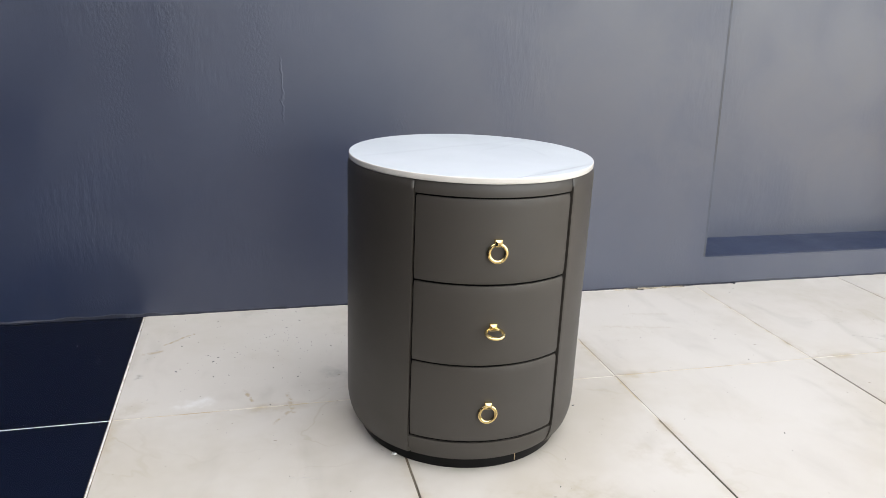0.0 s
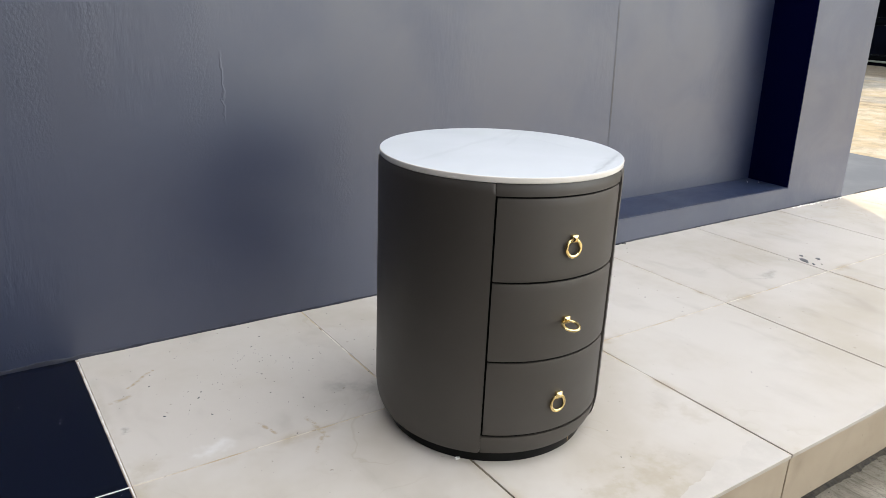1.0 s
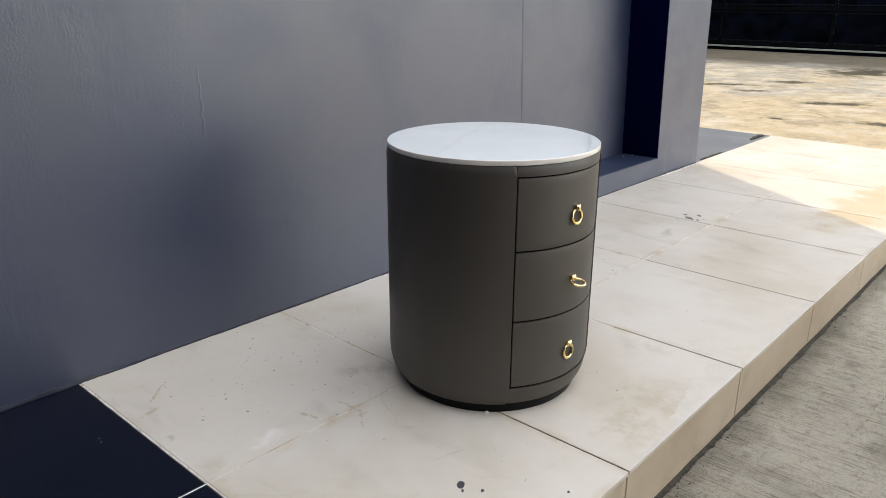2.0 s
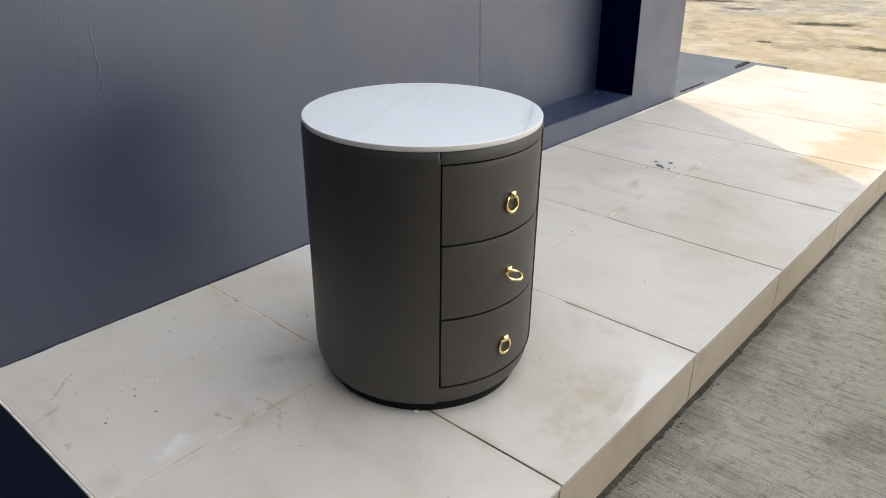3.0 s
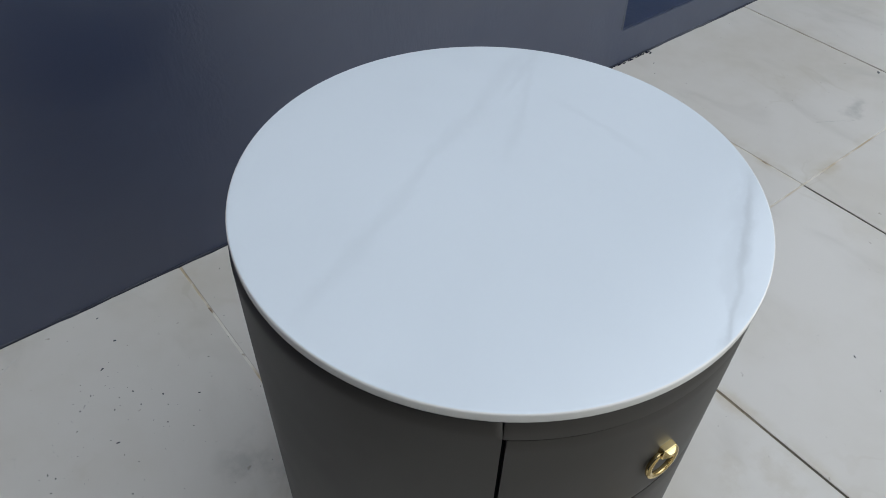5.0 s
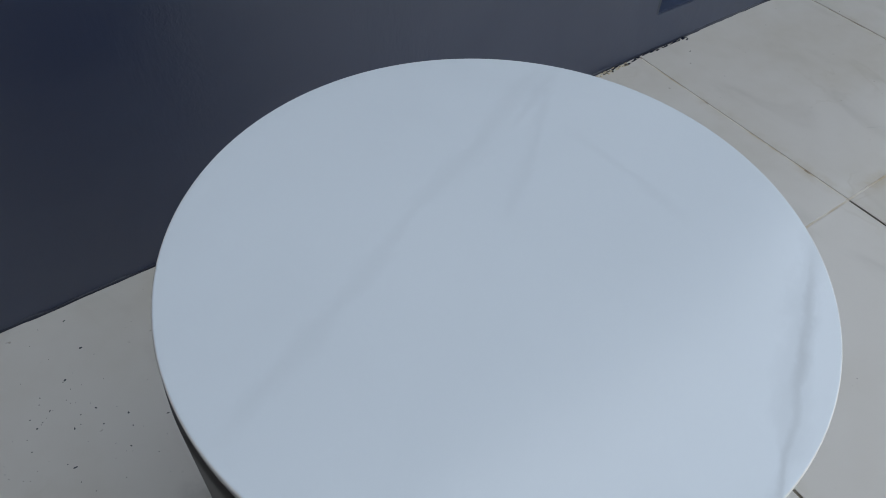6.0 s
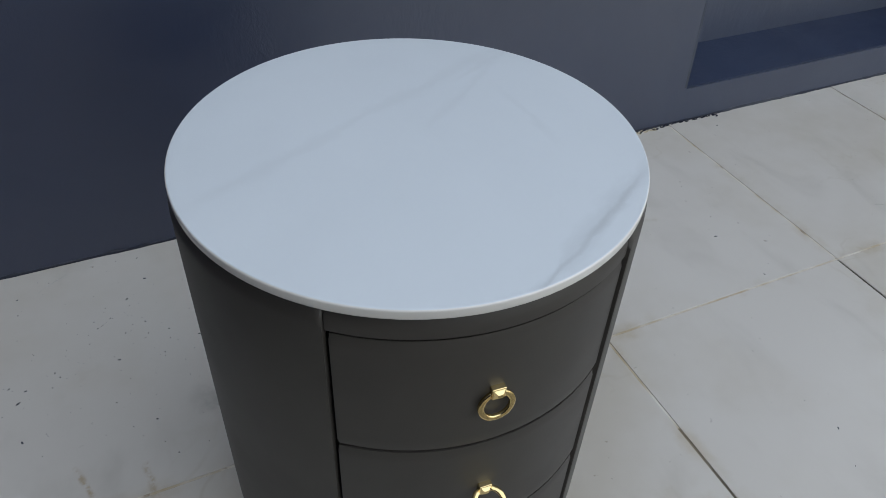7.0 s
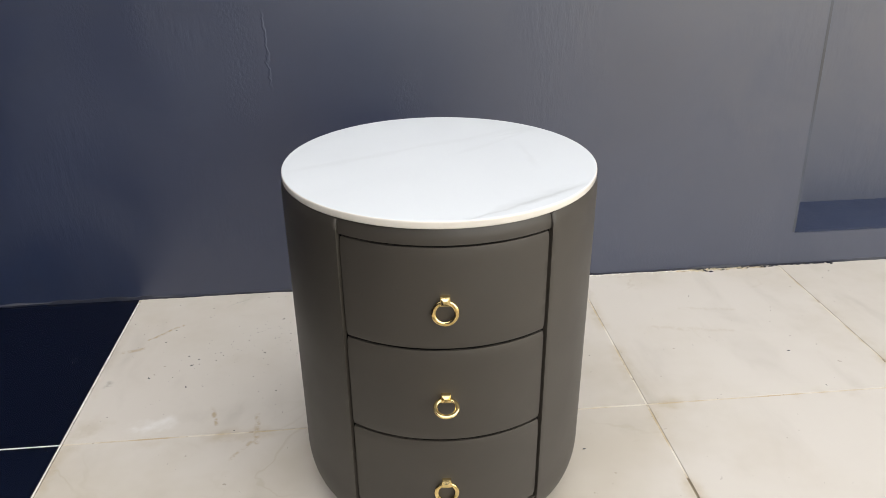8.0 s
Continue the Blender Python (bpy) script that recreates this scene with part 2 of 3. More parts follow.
def concrete():
    k = Mat("weathered_concrete", 0.9)
    k.set("Specular IOR Level", 0.08)
    x, y, z = k.axes()
    cloud = k.noise(1.1, 6, 0.62)
    col = k.mix(k.ramp(cloud, 0.32, 0.68), (0.355, 0.32, 0.265), (0.5, 0.457, 0.39))
    yard = k.ramp(x, 3.6, 5.2)
    col = k.mix(yard, col, (0.44, 0.43, 0.4))
    # beige silt that dries in drifts on the open yard, thinner towards the gate
    drift = k.noise(0.8, 7, 0.62, k.pos, 0.4)
    reach = k.ramp(x, 6.5, 11.0, 0.18, -0.05)
    silt = k.math("MULTIPLY", k.ramp(k.math("ADD", drift, reach), 0.44, 0.68), yard)
    col = k.mix(silt, col, (0.64, 0.52, 0.35))
    pale = k.noise(1.7, 7, 0.66, k.scaled(k.pos, (1, 1, 1), (9, 4, 0)), 0.5)
    col = k.mix(k.math("MULTIPLY", k.ramp(pale, 0.46, 0.62), k.math("MULTIPLY", yard, 0.75)), col, (0.76, 0.68, 0.56))
    worn = k.noise(1.3, 7, 0.68, k.scaled(k.pos, (1, 1, 1), (2, 7, 0)), 0.5)
    col = k.mix(k.math("MULTIPLY", k.ramp(worn, 0.55, 0.63), k.math("MULTIPLY", yard, 0.6)), col, (0.27, 0.235, 0.19))
    streak = k.noise(5.0, 7, 0.72, k.scaled(k.pos, (0.8, 1, 1), (5, 1, 0)), 0.3)
    col = k.mix(k.math("MULTIPLY", k.ramp(streak, 0.48, 0.64), k.math("MULTIPLY", yard, 0.6)), col, (0.36, 0.315, 0.245))
    col = k.mix(k.math("MULTIPLY", k.ramp(streak, 0.48, 0.36), k.math("MULTIPLY", yard, 0.5)), col, (0.78, 0.71, 0.6))
    mud = k.ramp(k.math("ADD", x, k.math("MULTIPLY", k.noise(0.8, 5), 2.0)), 13.4, 15.0)
    col = k.mix(k.math("MULTIPLY", mud, 0.75), col, (0.09, 0.062, 0.042))
    # damp patches: middle, bearing, half length, half width, depth of tone
    ragged = k.math("MULTIPLY", k.math("SUBTRACT", k.noise(3.4, 7, 0.7), 0.5), 3.4)
    for px, py, deg, a, b, tone in DAMP:
        u, v, _ = k.axes(k.turned(k.pos, (px, py, 0), deg))
        u, v = k.math("DIVIDE", u, a), k.math("DIVIDE", v, b)
        d = k.math("SQRT", k.math("ADD", k.math("MULTIPLY", u, u), k.math("MULTIPLY", v, v)))
        d = k.math("ADD", d, ragged)
        col = k.mix(k.math("MULTIPLY", k.math("SUBTRACT", 1.0, k.ramp(d, 0.3, 1.15)), tone), col, (0.026, 0.024, 0.021))
    # broom lines, pores, stains
    near = k.math("SUBTRACT", 1.0, k.math("MULTIPLY", yard, 0.85))
    broom = k.noise(230, 4, 0.6, k.scaled(k.turned(k.pos, (0, 0, 0), 2), (1.0, 0.035, 1)))
    col = k.mix(k.math("MULTIPLY", k.math("MULTIPLY", k.ramp(broom, 0.5, 0.62), near), 0.42), col, (0.46, 0.42, 0.345))
    col = k.mix(k.math("MULTIPLY", k.math("MULTIPLY", k.ramp(broom, 0.47, 0.37), near), 0.5), col, (0.08, 0.07, 0.054))
    mottle = k.noise(40, 6, 0.75)
    col = k.mix(k.math("MULTIPLY", k.math("MULTIPLY", k.ramp(mottle, 0.5, 0.66), near), 0.35), col, (0.09, 0.08, 0.064))
    col = k.mix(k.math("MULTIPLY", k.ramp(mottle, 0.47, 0.36), 0.35), col, (0.46, 0.42, 0.35))
    pores = k.noise(300, 4, 0.7)
    col = k.mix(k.math("MULTIPLY", k.math("MULTIPLY", k.ramp(pores, 0.54, 0.63), near), 0.5), col, (0.05, 0.045, 0.037))
    stain = k.ramp(k.noise(2.4, 6, 0.65), 0.52, 0.68)
    col = k.mix(k.math("MULTIPLY", k.math("MULTIPLY", stain, near), 0.4), col, (0.085, 0.076, 0.06))
    # grime washed down beside the platform
    foot = k.ramp(k.math("ADD", y, k.math("MULTIPLY", k.math("SUBTRACT", k.noise(9, 5, 0.65), 0.5), 0.2)), -0.72, -0.6)
    col = k.mix(k.math("MULTIPLY", foot, 0.5), col, (0.075, 0.068, 0.048))
    k.set("Base Color", col)
    k.bump(k.math("ADD", k.math("MULTIPLY", broom, 1.4), k.math("ADD", pores, mottle)), 1.0, 0.006)
    return k.m


DAMP = (
    (12.4, 1.8, -28, 1.0, 0.6, 1.0), (10.2, 2.15, -55, 0.5, 0.2, 1.0), (8.2, 1.1, -58, 0.45, 0.16, 1.0),
    (8.8, 2.17, -65, 0.24, 0.16, 1.0), (6.69, 1.2, -70, 0.16, 0.09, 1.0), (7.0, 0.25, -88, 0.35, 0.16, 1.0),
    (9.3, 2.7, -64, 0.5, 0.16, 1.0), (1.37, -0.98, -20, 0.14, 0.08, 0.35),
)
CONCRETE = concrete()


def apron_material():
    k = Mat("shade_grey_concrete", 0.9)
    k.set("Specular IOR Level", 0.08)
    # grey lowered and cooled, a shaded look put into the concrete's colour
    col = k.mix(k.ramp(k.noise(2.2, 5), 0.35, 0.7), (0.085, 0.094, 0.108), (0.11, 0.12, 0.136))
    k.set("Base Color", col)
    k.bump(k.noise(90, 3), 0.2, 0.002)
    return k.m


APRON = apron_material()


def leather():
    k = Mat("taupe_leather", 0.5)
    col = k.mix(k.ramp(k.noise(5, 3), 0.3, 0.7), (0.0365, 0.0308, 0.0258), (0.042, 0.0355, 0.0296))
    k.set("Base Color", col)
    cells = k.node("ShaderNodeTexVoronoi", Scale=900.0)
    k.put(cells.inputs["Vector"], k.pos)
    k.set("Roughness", k.ramp(k.noise(8, 3), 0.3, 0.7, 0.49, 0.55))
    k.set("Specular IOR Level", 0.75)
    n = k.bump(k.noise(9, 2), 0.03, 0.01)
    k.bump(cells.outputs["Distance"], 0.05, 0.0003, n)
    return k.m


LEATHER = leather()


def plain(name, colour, rough, metal=0.0, wear=0.15, scale=30, gloss=0.5):
    k = Mat(name, rough, metal)
    k.set("Specular IOR Level", gloss)
    n = k.noise(scale, 4)
    k.set("Base Color", k.mix(k.ramp(n, 0.3, 0.7), tuple(c * (1 - wear) for c in colour), tuple(min(1, c * (1 + wear)) for c in colour)))
    k.set("Roughness", k.ramp(n, 0.3, 0.7, max(0.03, rough - 0.05), rough + 0.06))
    k.bump(k.noise(scale * 8, 3), 0.05, 0.001)
    return k.m


PLINTH = plain("black_plinth_board", (0.006, 0.006, 0.0065), 0.4, 0.0, 0.15, 30, 0.15)
CARCASS = plain("black_gap_shade", (0.004, 0.004, 0.004), 0.9, 0.0, 0.1, 30, 0.05)
BRASS = plain("polished_brass", (0.86, 0.66, 0.32), 0.15, 1.0, 0.06)
GATE_BLACK = plain("black_gate_paint", (0.001, 0.0014, 0.0032), 0.8, 0.0, 0.7, 3, 0.01)
GATE_TRACK = plain("pale_grey_steel", (0.14, 0.155, 0.135), 0.5, 0.0, 0.2, 6)
GATE_WELD = plain("dull_grey_weld", (0.03, 0.034, 0.04), 0.6, 0.0, 0.3, 8, 0.2)
GATE_BAR = plain("dark_grey_gate_bar", (0.0012, 0.0018, 0.0026), 0.75, 0.0, 0.4, 6, 0.02)
PLASTER = plain("pale_plaster_crumbs", (0.47, 0.4, 0.28), 0.9, 0.0, 0.3, 60)
DRIP = plain("dark_paint_drips", (0.05, 0.052, 0.058), 0.5)
PALE_SCUFF = plain("grey_scuff", (0.43, 0.41, 0.375), 0.4, 0.0, 0.12, 40)
EDGE = plain("white_tile_edge", (0.75, 0.73, 0.7), 0.3)
CHALK = plain("white_plaster", (0.72, 0.7, 0.66), 0.9, 0.0, 0.2, 60)
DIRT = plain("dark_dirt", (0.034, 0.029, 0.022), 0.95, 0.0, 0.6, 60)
def matt_navy():
    k = Mat("matt_navy_render", 0.95)
    k.set("Base Color", k.mix(k.ramp(k.noise(1.2, 4), 0.35, 0.7), (0.009, 0.011, 0.02), (0.013, 0.016, 0.027)))
    k.set("Specular IOR Level", 0.05)
    k.bump(k.noise(40, 4), 0.4, 0.004)
    return k.m


MATT_NAVY = matt_navy()
FAR_WALL = plain("grey_render_coat", (0.25, 0.245, 0.235), 0.85, 0.0, 0.12, 2)
GLOSSY = plain("glossy_tile_film", (0.54, 0.505, 0.46), 0.09, 0.0, 0.04, 20, 0.33)
EDGE_LIGHT = plain("navy_edge_highlight", (0.03, 0.038, 0.06), 0.55, 0.0, 0.45, 9, 0.9)
TAPE = plain("tan_mark", (0.5, 0.36, 0.2), 0.6)


def marble():
    k = Mat("white_veined_stone", 0.1)
    p = k.node("ShaderNodeTexCoord").outputs["Object"]
    base = k.mix(k.ramp(k.noise(3.0, 4, 0.5, p, 0.8), 0.35, 0.75), (0.65, 0.685, 0.715), (0.625, 0.66, 0.69))
    col = base
    # veins: start, bearing, half width, strength, length
    for i, (x, y, deg, wide, dark, l0, l1) in enumerate(VEINS):
        q = k.turned(p, (x, y, 0), deg)
        u, v, _ = k.axes(q)
        bend = k.math("MULTIPLY", k.math("SUBTRACT", k.noise(7.0, 5, 0.6, k.scaled(q, (1, 1, 1), (i * 3.1, 0, 0))), 0.5), 0.03)
        d = k.math("ABSOLUTE", k.math("ADD", v, bend))
        wobble = k.ramp(k.noise(16, 4, 0.6, k.scaled(q, (1, 2, 1), (i * 5.7, 0, 0))), 0.3, 0.7, 0.35, 1.3)
        core = k.math("SUBTRACT", 1.0, k.ramp(k.math("DIVIDE", d, wobble), 0.0, wide))
        ends = k.math("MULTIPLY", k.ramp(u, l0 - 0.03, l0 + 0.03), k.math("SUBTRACT", 1.0, k.ramp(u, l1 - 0.05, l1 + 0.03)))
        f = k.math("MULTIPLY", k.math("MULTIPLY", core, ends), dark)
        col = k.mix(f, col, (0.24, 0.245, 0.255))
    # warm floor bounce painted as a cream tone on the slab's cut edge
    x, y, _ = k.axes(p)
    r = k.math("SQRT", k.math("ADD", k.math("MULTIPLY", x, x), k.math("MULTIPLY", y, y)))
    col = k.mix(k.ramp(r, 0.2482, 0.2494), col, (0.74, 0.7, 0.65))
    k.set("Base Color", col)
    k.set("Roughness", k.ramp(k.noise(6, 3, 0.5, p), 0.3, 0.7, 0.16, 0.22))
    k.set("Specular IOR Level", 0.55)
    return k.m


VEINS = (
    (0.125, -0.184, 29.6, 0.007, 0.24, -0.03, 0.08),
    (0.116, -0.1885, 29.6, 0.017, 0.13, -0.14, 0.14),
    (0.105, -0.2, 28.0, 0.006, 0.17, -0.12, 0.05),
    (-0.02, 0.068, 24.9, 0.017, 0.06, -0.23, 0.24),
    (0.098, 0.0765, 36.6, 0.012, 0.055, -0.08, 0.1),
    (0.15, 0.13, 25.0, 0.01, 0.07, -0.05, 0.06),
    (0.144, 0.01, 92.0, 0.012, 0.05, -0.06, 0.06),
)
MARBLE = marble()


# ---- mesh helpers ----
def part(name, bm, material, parent=None, label="", smooth=False):
    """Links a bmesh as one mesh object."""
    bmesh.ops.recalc_face_normals(bm, faces=bm.faces)
    me = bpy.data.meshes.new(name)
    bm.to_mesh(me)
    bm.free()
    me.materials.append(material)
    if smooth:
        me.shade_smooth()
        me.set_sharp_from_angle(angle=radians(38))
    ob = new(name, me)
    ob.parent = parent
    return tagged(ob, label)


def base(name, place, **tags):
    ob = new(name)
    ob.empty_display_size = 0.1
    ob.location = place
    return tagged(ob, **tags)


def box(x0, x1, y0, y1, z0, z1, bevel=0.0, bm=None, seg=2):
    bm = bm or bmesh.new()
    made = bmesh.ops.create_cube(bm, size=1.0)["verts"]
    for v in made:
        v.co = Vector((x0 + (v.co.x + 0.5) * (x1 - x0), y0 + (v.co.y + 0.5) * (y1 - y0), z0 + (v.co.z + 0.5) * (z1 - z0)))
    if bevel:
        edges = {e for v in made for e in v.link_edges}
        bmesh.ops.bevel(bm, geom=list(edges), offset=bevel, segments=seg, affect="EDGES", profile=0.5)
    return bm


def revolved(profile, a0, a1, n, bevel=0.0, closed=False):
    """A closed (radius, height) outline swept round z between two angles from the front (-y)."""
    bm = bmesh.new()
    rings = []
    for i in range(n if closed else n + 1):
        a = a0 + (a1 - a0) * i / n
        rings.append([bm.verts.new((r * math.sin(a), -r * math.cos(a), z)) for r, z in profile])
    m = len(profile)
    for i in range(n):
        A, B = rings[i], rings[(i + 1) % len(rings)]
        for j in range(m):
            bm.faces.new((A[j], A[(j + 1) % m], B[(j + 1) % m], B[j]))
    if not closed:
        caps = [bm.faces.new(rings[0]), bm.faces.new(rings[-1][::-1])]
        if bevel:
            bmesh.ops.bevel(bm, geom=[e for f in caps for e in f.edges], offset=bevel, segments=3, affect="EDGES", profile=0.5)
    return bm


def blob(bm, x, y, z, rx, ry, turn=0.0, n=14, rough=0.3, height=0.0012):
    """A thin spot with an uneven outline and a low rounded rim."""
    lobes = [random.uniform(1 - rough, 1 + rough) for _ in range(n)]
    c, s = math.cos(turn), math.sin(turn)
    rims = []
    for scale, h in ((1.0, 0.0), (0.86, height)):
        rim = []
        for i in range(n):
            a = 2 * math.pi * i / n
            r = (lobes[i] + 0.5 * lobes[i - 1] + 0.5 * lobes[(i + 1) % n]) / 2 * scale
            u, v = rx * r * math.cos(a), ry * r * math.sin(a)
            rim.append(bm.verts.new((x + u * c - v * s, y + u * s + v * c, z + h)))
        rims.append(rim)
    for i in range(n):
        bm.faces.new((rims[0][i], rims[0][(i + 1) % n], rims[1][(i + 1) % n], rims[1][i]))
    bm.faces.new(rims[1])
    bm.faces.new(rims[0][::-1])


# ---- plan ----
T = 0.603          # tile pitch
WALL_Y = 0.593     # face of the wall
KERB = -T          # edge of the platform
LOW = -0.152       # yard level
TALL = 3.5         # wall's height beside the entrance
LEAN = -0.045      # the openings' sides lean as they rise


def leaning(bm):
    for v in bm.verts:
        v.co.x += LEAN * v.co.z
    return bm


# ---- structure ----
def ground():
    bm = bmesh.new()
    bmesh.ops.create_grid(bm, x_segments=8, y_segments=8, size=400)
    bmesh.ops.translate(bm, verts=bm.verts, vec=(0, 0, LOW))
    tagged(part("ground", bm, CONCRETE), "weathered grey concrete yard with beige silt and stains", "ground", kind="structure")
    bm = box(3.45, 5.55, WALL_Y + 0.01, 3.2, LOW - 0.1, LOW + 0.03, 0.006)
    tagged(part("pavement", bm, APRON), "smooth grey concrete apron behind the tiled platform", "pavement", kind="structure")


ground()


def walls():
    back, deep = 1.0, 0.804
    x0, x1, x2 = 1.846, 3.078, 3.58
    sill, head = 0.104, 2.3
    wall = base("wall_north", (0, WALL_Y, 0), label="glossy dark navy painted plaster wall with a tall recess", category="wall", kind="structure")
    for name, b, mat in (
        ("wall_panel", (-6.6, x0, WALL_Y, back, LOW - 0.1, TALL), WALL),
        # unseen upper storey added to cast shade on the yard's west side
        ("shade_storey", (-6.6, -0.4, WALL_Y, back, TALL, 11.0), WALL),
        ("pier", (x1, x2, WALL_Y, back, LOW - 0.1, TALL), WALL),
        ("recess_back", (x0, x1, deep, back, sill, head), WALL),
        ("header", (x0, x1, WALL_Y, back, head, TALL), WALL),
        ("recess_base", (x0, x1, WALL_Y, back, LOW - 0.1, sill - 0.004), WALL),
    ):
        ob = part(name, leaning(box(*b)), mat, wall)
        ob.matrix_parent_inverse = Matrix.Translation((0, -WALL_Y, 0))
    # added flush strip, the edge's highlight put into a paler paint colour
    edge_strip = part("edge_highlight", leaning(box(x0 - 0.007, x0 + 0.0004, WALL_Y - 0.0004, WALL_Y + 0.012, sill, head)), EDGE_LIGHT, wall, "pale highlight strip along the recess edge")
    edge_strip.matrix_parent_inverse = Matrix.Translation((0, -WALL_Y, 0))
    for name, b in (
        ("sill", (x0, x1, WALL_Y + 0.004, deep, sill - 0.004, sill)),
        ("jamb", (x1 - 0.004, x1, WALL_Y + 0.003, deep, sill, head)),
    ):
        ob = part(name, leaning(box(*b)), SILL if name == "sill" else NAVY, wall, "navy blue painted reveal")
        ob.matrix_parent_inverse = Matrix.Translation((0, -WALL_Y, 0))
    # unseen walls added out of view to block sky light and darken reflections
    tagged(part("sky_blocker_west", box(-6.6, -6.05, -8.998, WALL_Y - 0.002, LOW - 0.1, 10.5), MATT_NAVY), "plain dark navy wall added out of view to block western sky", "wall", kind="structure")
    tagged(part("sky_blocker_east", box(17.6, 18.0, -5.5, 18.0, LOW - 0.1, 11.0), FAR_WALL), "plain grey wall added out of view to block eastern sky", "wall", kind="structure")
    tagged(part("sky_blocker_south", box(-6.6, 1.0, -9.5, -9.0, LOW - 0.1, 8.0), MATT_NAVY), "plain dark navy wall added out of view to block southern sky", "wall", kind="structure")
    tagged(part("sky_blocker_low", box(1.0, 3.6, -9.5, -9.0, LOW - 0.1, 2.0), MATT_NAVY), "plain low dark navy wall added out of view to darken reflections", "wall", kind="structure")
    tagged(part("sky_blocker_far", box(4.2, 17.59, 9.0, 9.4, LOW - 0.1, 6.5), FAR_WALL), "plain grey wall added out of view to block northeastern sky", "wall", kind="structure")
    # paint and mortar fillet along the wall's foot
    bm = bmesh.new()
    n, last = 260, None
    for i in range(n + 1):
        x = -1.44 + (x2 + 1.44) * i / n
        w = 0.003 + 0.003 * noise.noise(Vector((x * 5, 0, 0))) + 0.004 * noise.noise(Vector((x * 31, 3, 0)))
        h = 0.006 + 0.005 * noise.noise(Vector((x * 4, 7, 0))) + 0.005 * noise.noise(Vector((x * 27, 9, 0)))
        if -0.75 < x < 0.03:
            h += 0.02 * max(0, noise.noise(Vector((x * 9, 1, 5))) + 0.25)
            w += 0.008 * max(0, noise.noise(Vector((x * 13, 1, 2))))
        w, h = max(w, 0.002), max(h, 0.004)
        ring = [bm.verts.new((x, WALL_Y - a, b)) for a, b in ((-0.004, -0.004), (w, -0.004), (w * 0.9, 0.004), (w * 0.35, h * 0.8), (-0.004, h))]
        if last:
            for j in range(5):
                bm.faces.new((last[j], last[(j + 1) % 5], ring[(j + 1) % 5], ring[j]))
        else:
            bm.faces.new(ring)
        last = ring
    bm.faces.new(last[::-1])
    tagged(part("baseboard", bm, FOOT, smooth=True), "uneven navy mortar fillet along the wall foot", "baseboard", kind="structure")


walls()


# ---- the bedside cabinet ----
CX, CY = 0.7575, -0.102
OUT = 0.2515       # the body's radius
HALF = 0.640
TURNED = -0.0555    # the drawer front looks a little aside


def rad(z):
    low = min(1.0, max(0.0, 0.094 - z) / 0.074)
    return OUT - 0.03 * (1 - (1 - low ** 2.2) ** 0.5) - 0.004 * (max(0.0, z - 0.577) / 0.013) ** 2


def shell(z0, z1, a0, a1, n, thick, bevel, proud=0.0, soft=0.0):
    steps = max(2, round((z1 - z0) / 0.008))
    outer = []
    for i in range(steps + 1):
        z = z0 + (z1 - z0) * i / steps
        edge = min(z - z0, z1 - z)
        outer.append((rad(z) + proud - (soft * (1 - min(1, edge / soft)) ** 2 if soft else 0), z))
    inner = [(outer[-1][0] - thick, z1), (outer[0][0] - thick, z0)]
    return revolved(outer + inner, a0, a1, n, bevel)


def ring_handle(parent, z, lift):
    """A brass ring in a square knob; lift: degrees by which the ring stands away from the drawer."""
    y0 = -0.2456
    knob = bmesh.new()
    box(-0.0072, 0.0072, y0 - 0.0098, y0 + 0.002, z - 0.007, z + 0.007, 0.001, knob)
    tip = [knob.verts.new(p) for p in ((-0.006, y0 - 0.0097, z - 0.0058), (0.006, y0 - 0.0097, z - 0.0058), (0.006, y0 - 0.0097, z + 0.0058), (-0.006, y0 - 0.0097, z + 0.0058))]
    nose = [knob.verts.new(p) for p in ((-0.0026, y0 - 0.0128, z - 0.0022), (0.0026, y0 - 0.0128, z - 0.0022), (0.0026, y0 - 0.0128, z + 0.0022), (-0.0026, y0 - 0.0128, z + 0.0022))]
    for i in range(4):
        knob.faces.new((tip[i], tip[(i + 1) % 4], nose[(i + 1) % 4], nose[i]))
    knob.faces.new(nose)
    turn = Matrix.Rotation(TURNED - 0.010, 4, "Z")
    bmesh.ops.transform(knob, matrix=turn, verts=knob.verts)
    part("knob", knob, BRASS, parent, "square polished brass knob")
    bm = bmesh.new()
    big, n, m = 0.0163, 48, 12
    t = radians(lift)
    rows = []
    for i in range(n):
        a = 2 * math.pi * i / n
        row = []
        for j in range(m):
            b = 2 * math.pi * j / m
            flat = 0.0033 * math.copysign(abs(math.cos(b)) ** 0.8, math.cos(b))
            u = (big + flat) * math.sin(a)
            w = -big + (big + flat) * math.cos(a)
            d = 0.0026 * math.copysign(abs(math.sin(b)) ** 0.8, math.sin(b))
            row.append(bm.verts.new((u, y0 - 0.005 - d * math.cos(t) + w * math.sin(t), z - 0.003 + w * math.cos(t) + d * math.sin(t))))
        rows.append(row)
    for i in range(n):
        for j in range(m):
            bm.faces.new((rows[i][j], rows[i][(j + 1) % m], rows[(i + 1) % n][(j + 1) % m], rows[(i + 1) % n][j]))
    bmesh.ops.transform(bm, matrix=turn, verts=bm.verts)
    part("ring", bm, BRASS, parent, "polished brass pull ring", True)


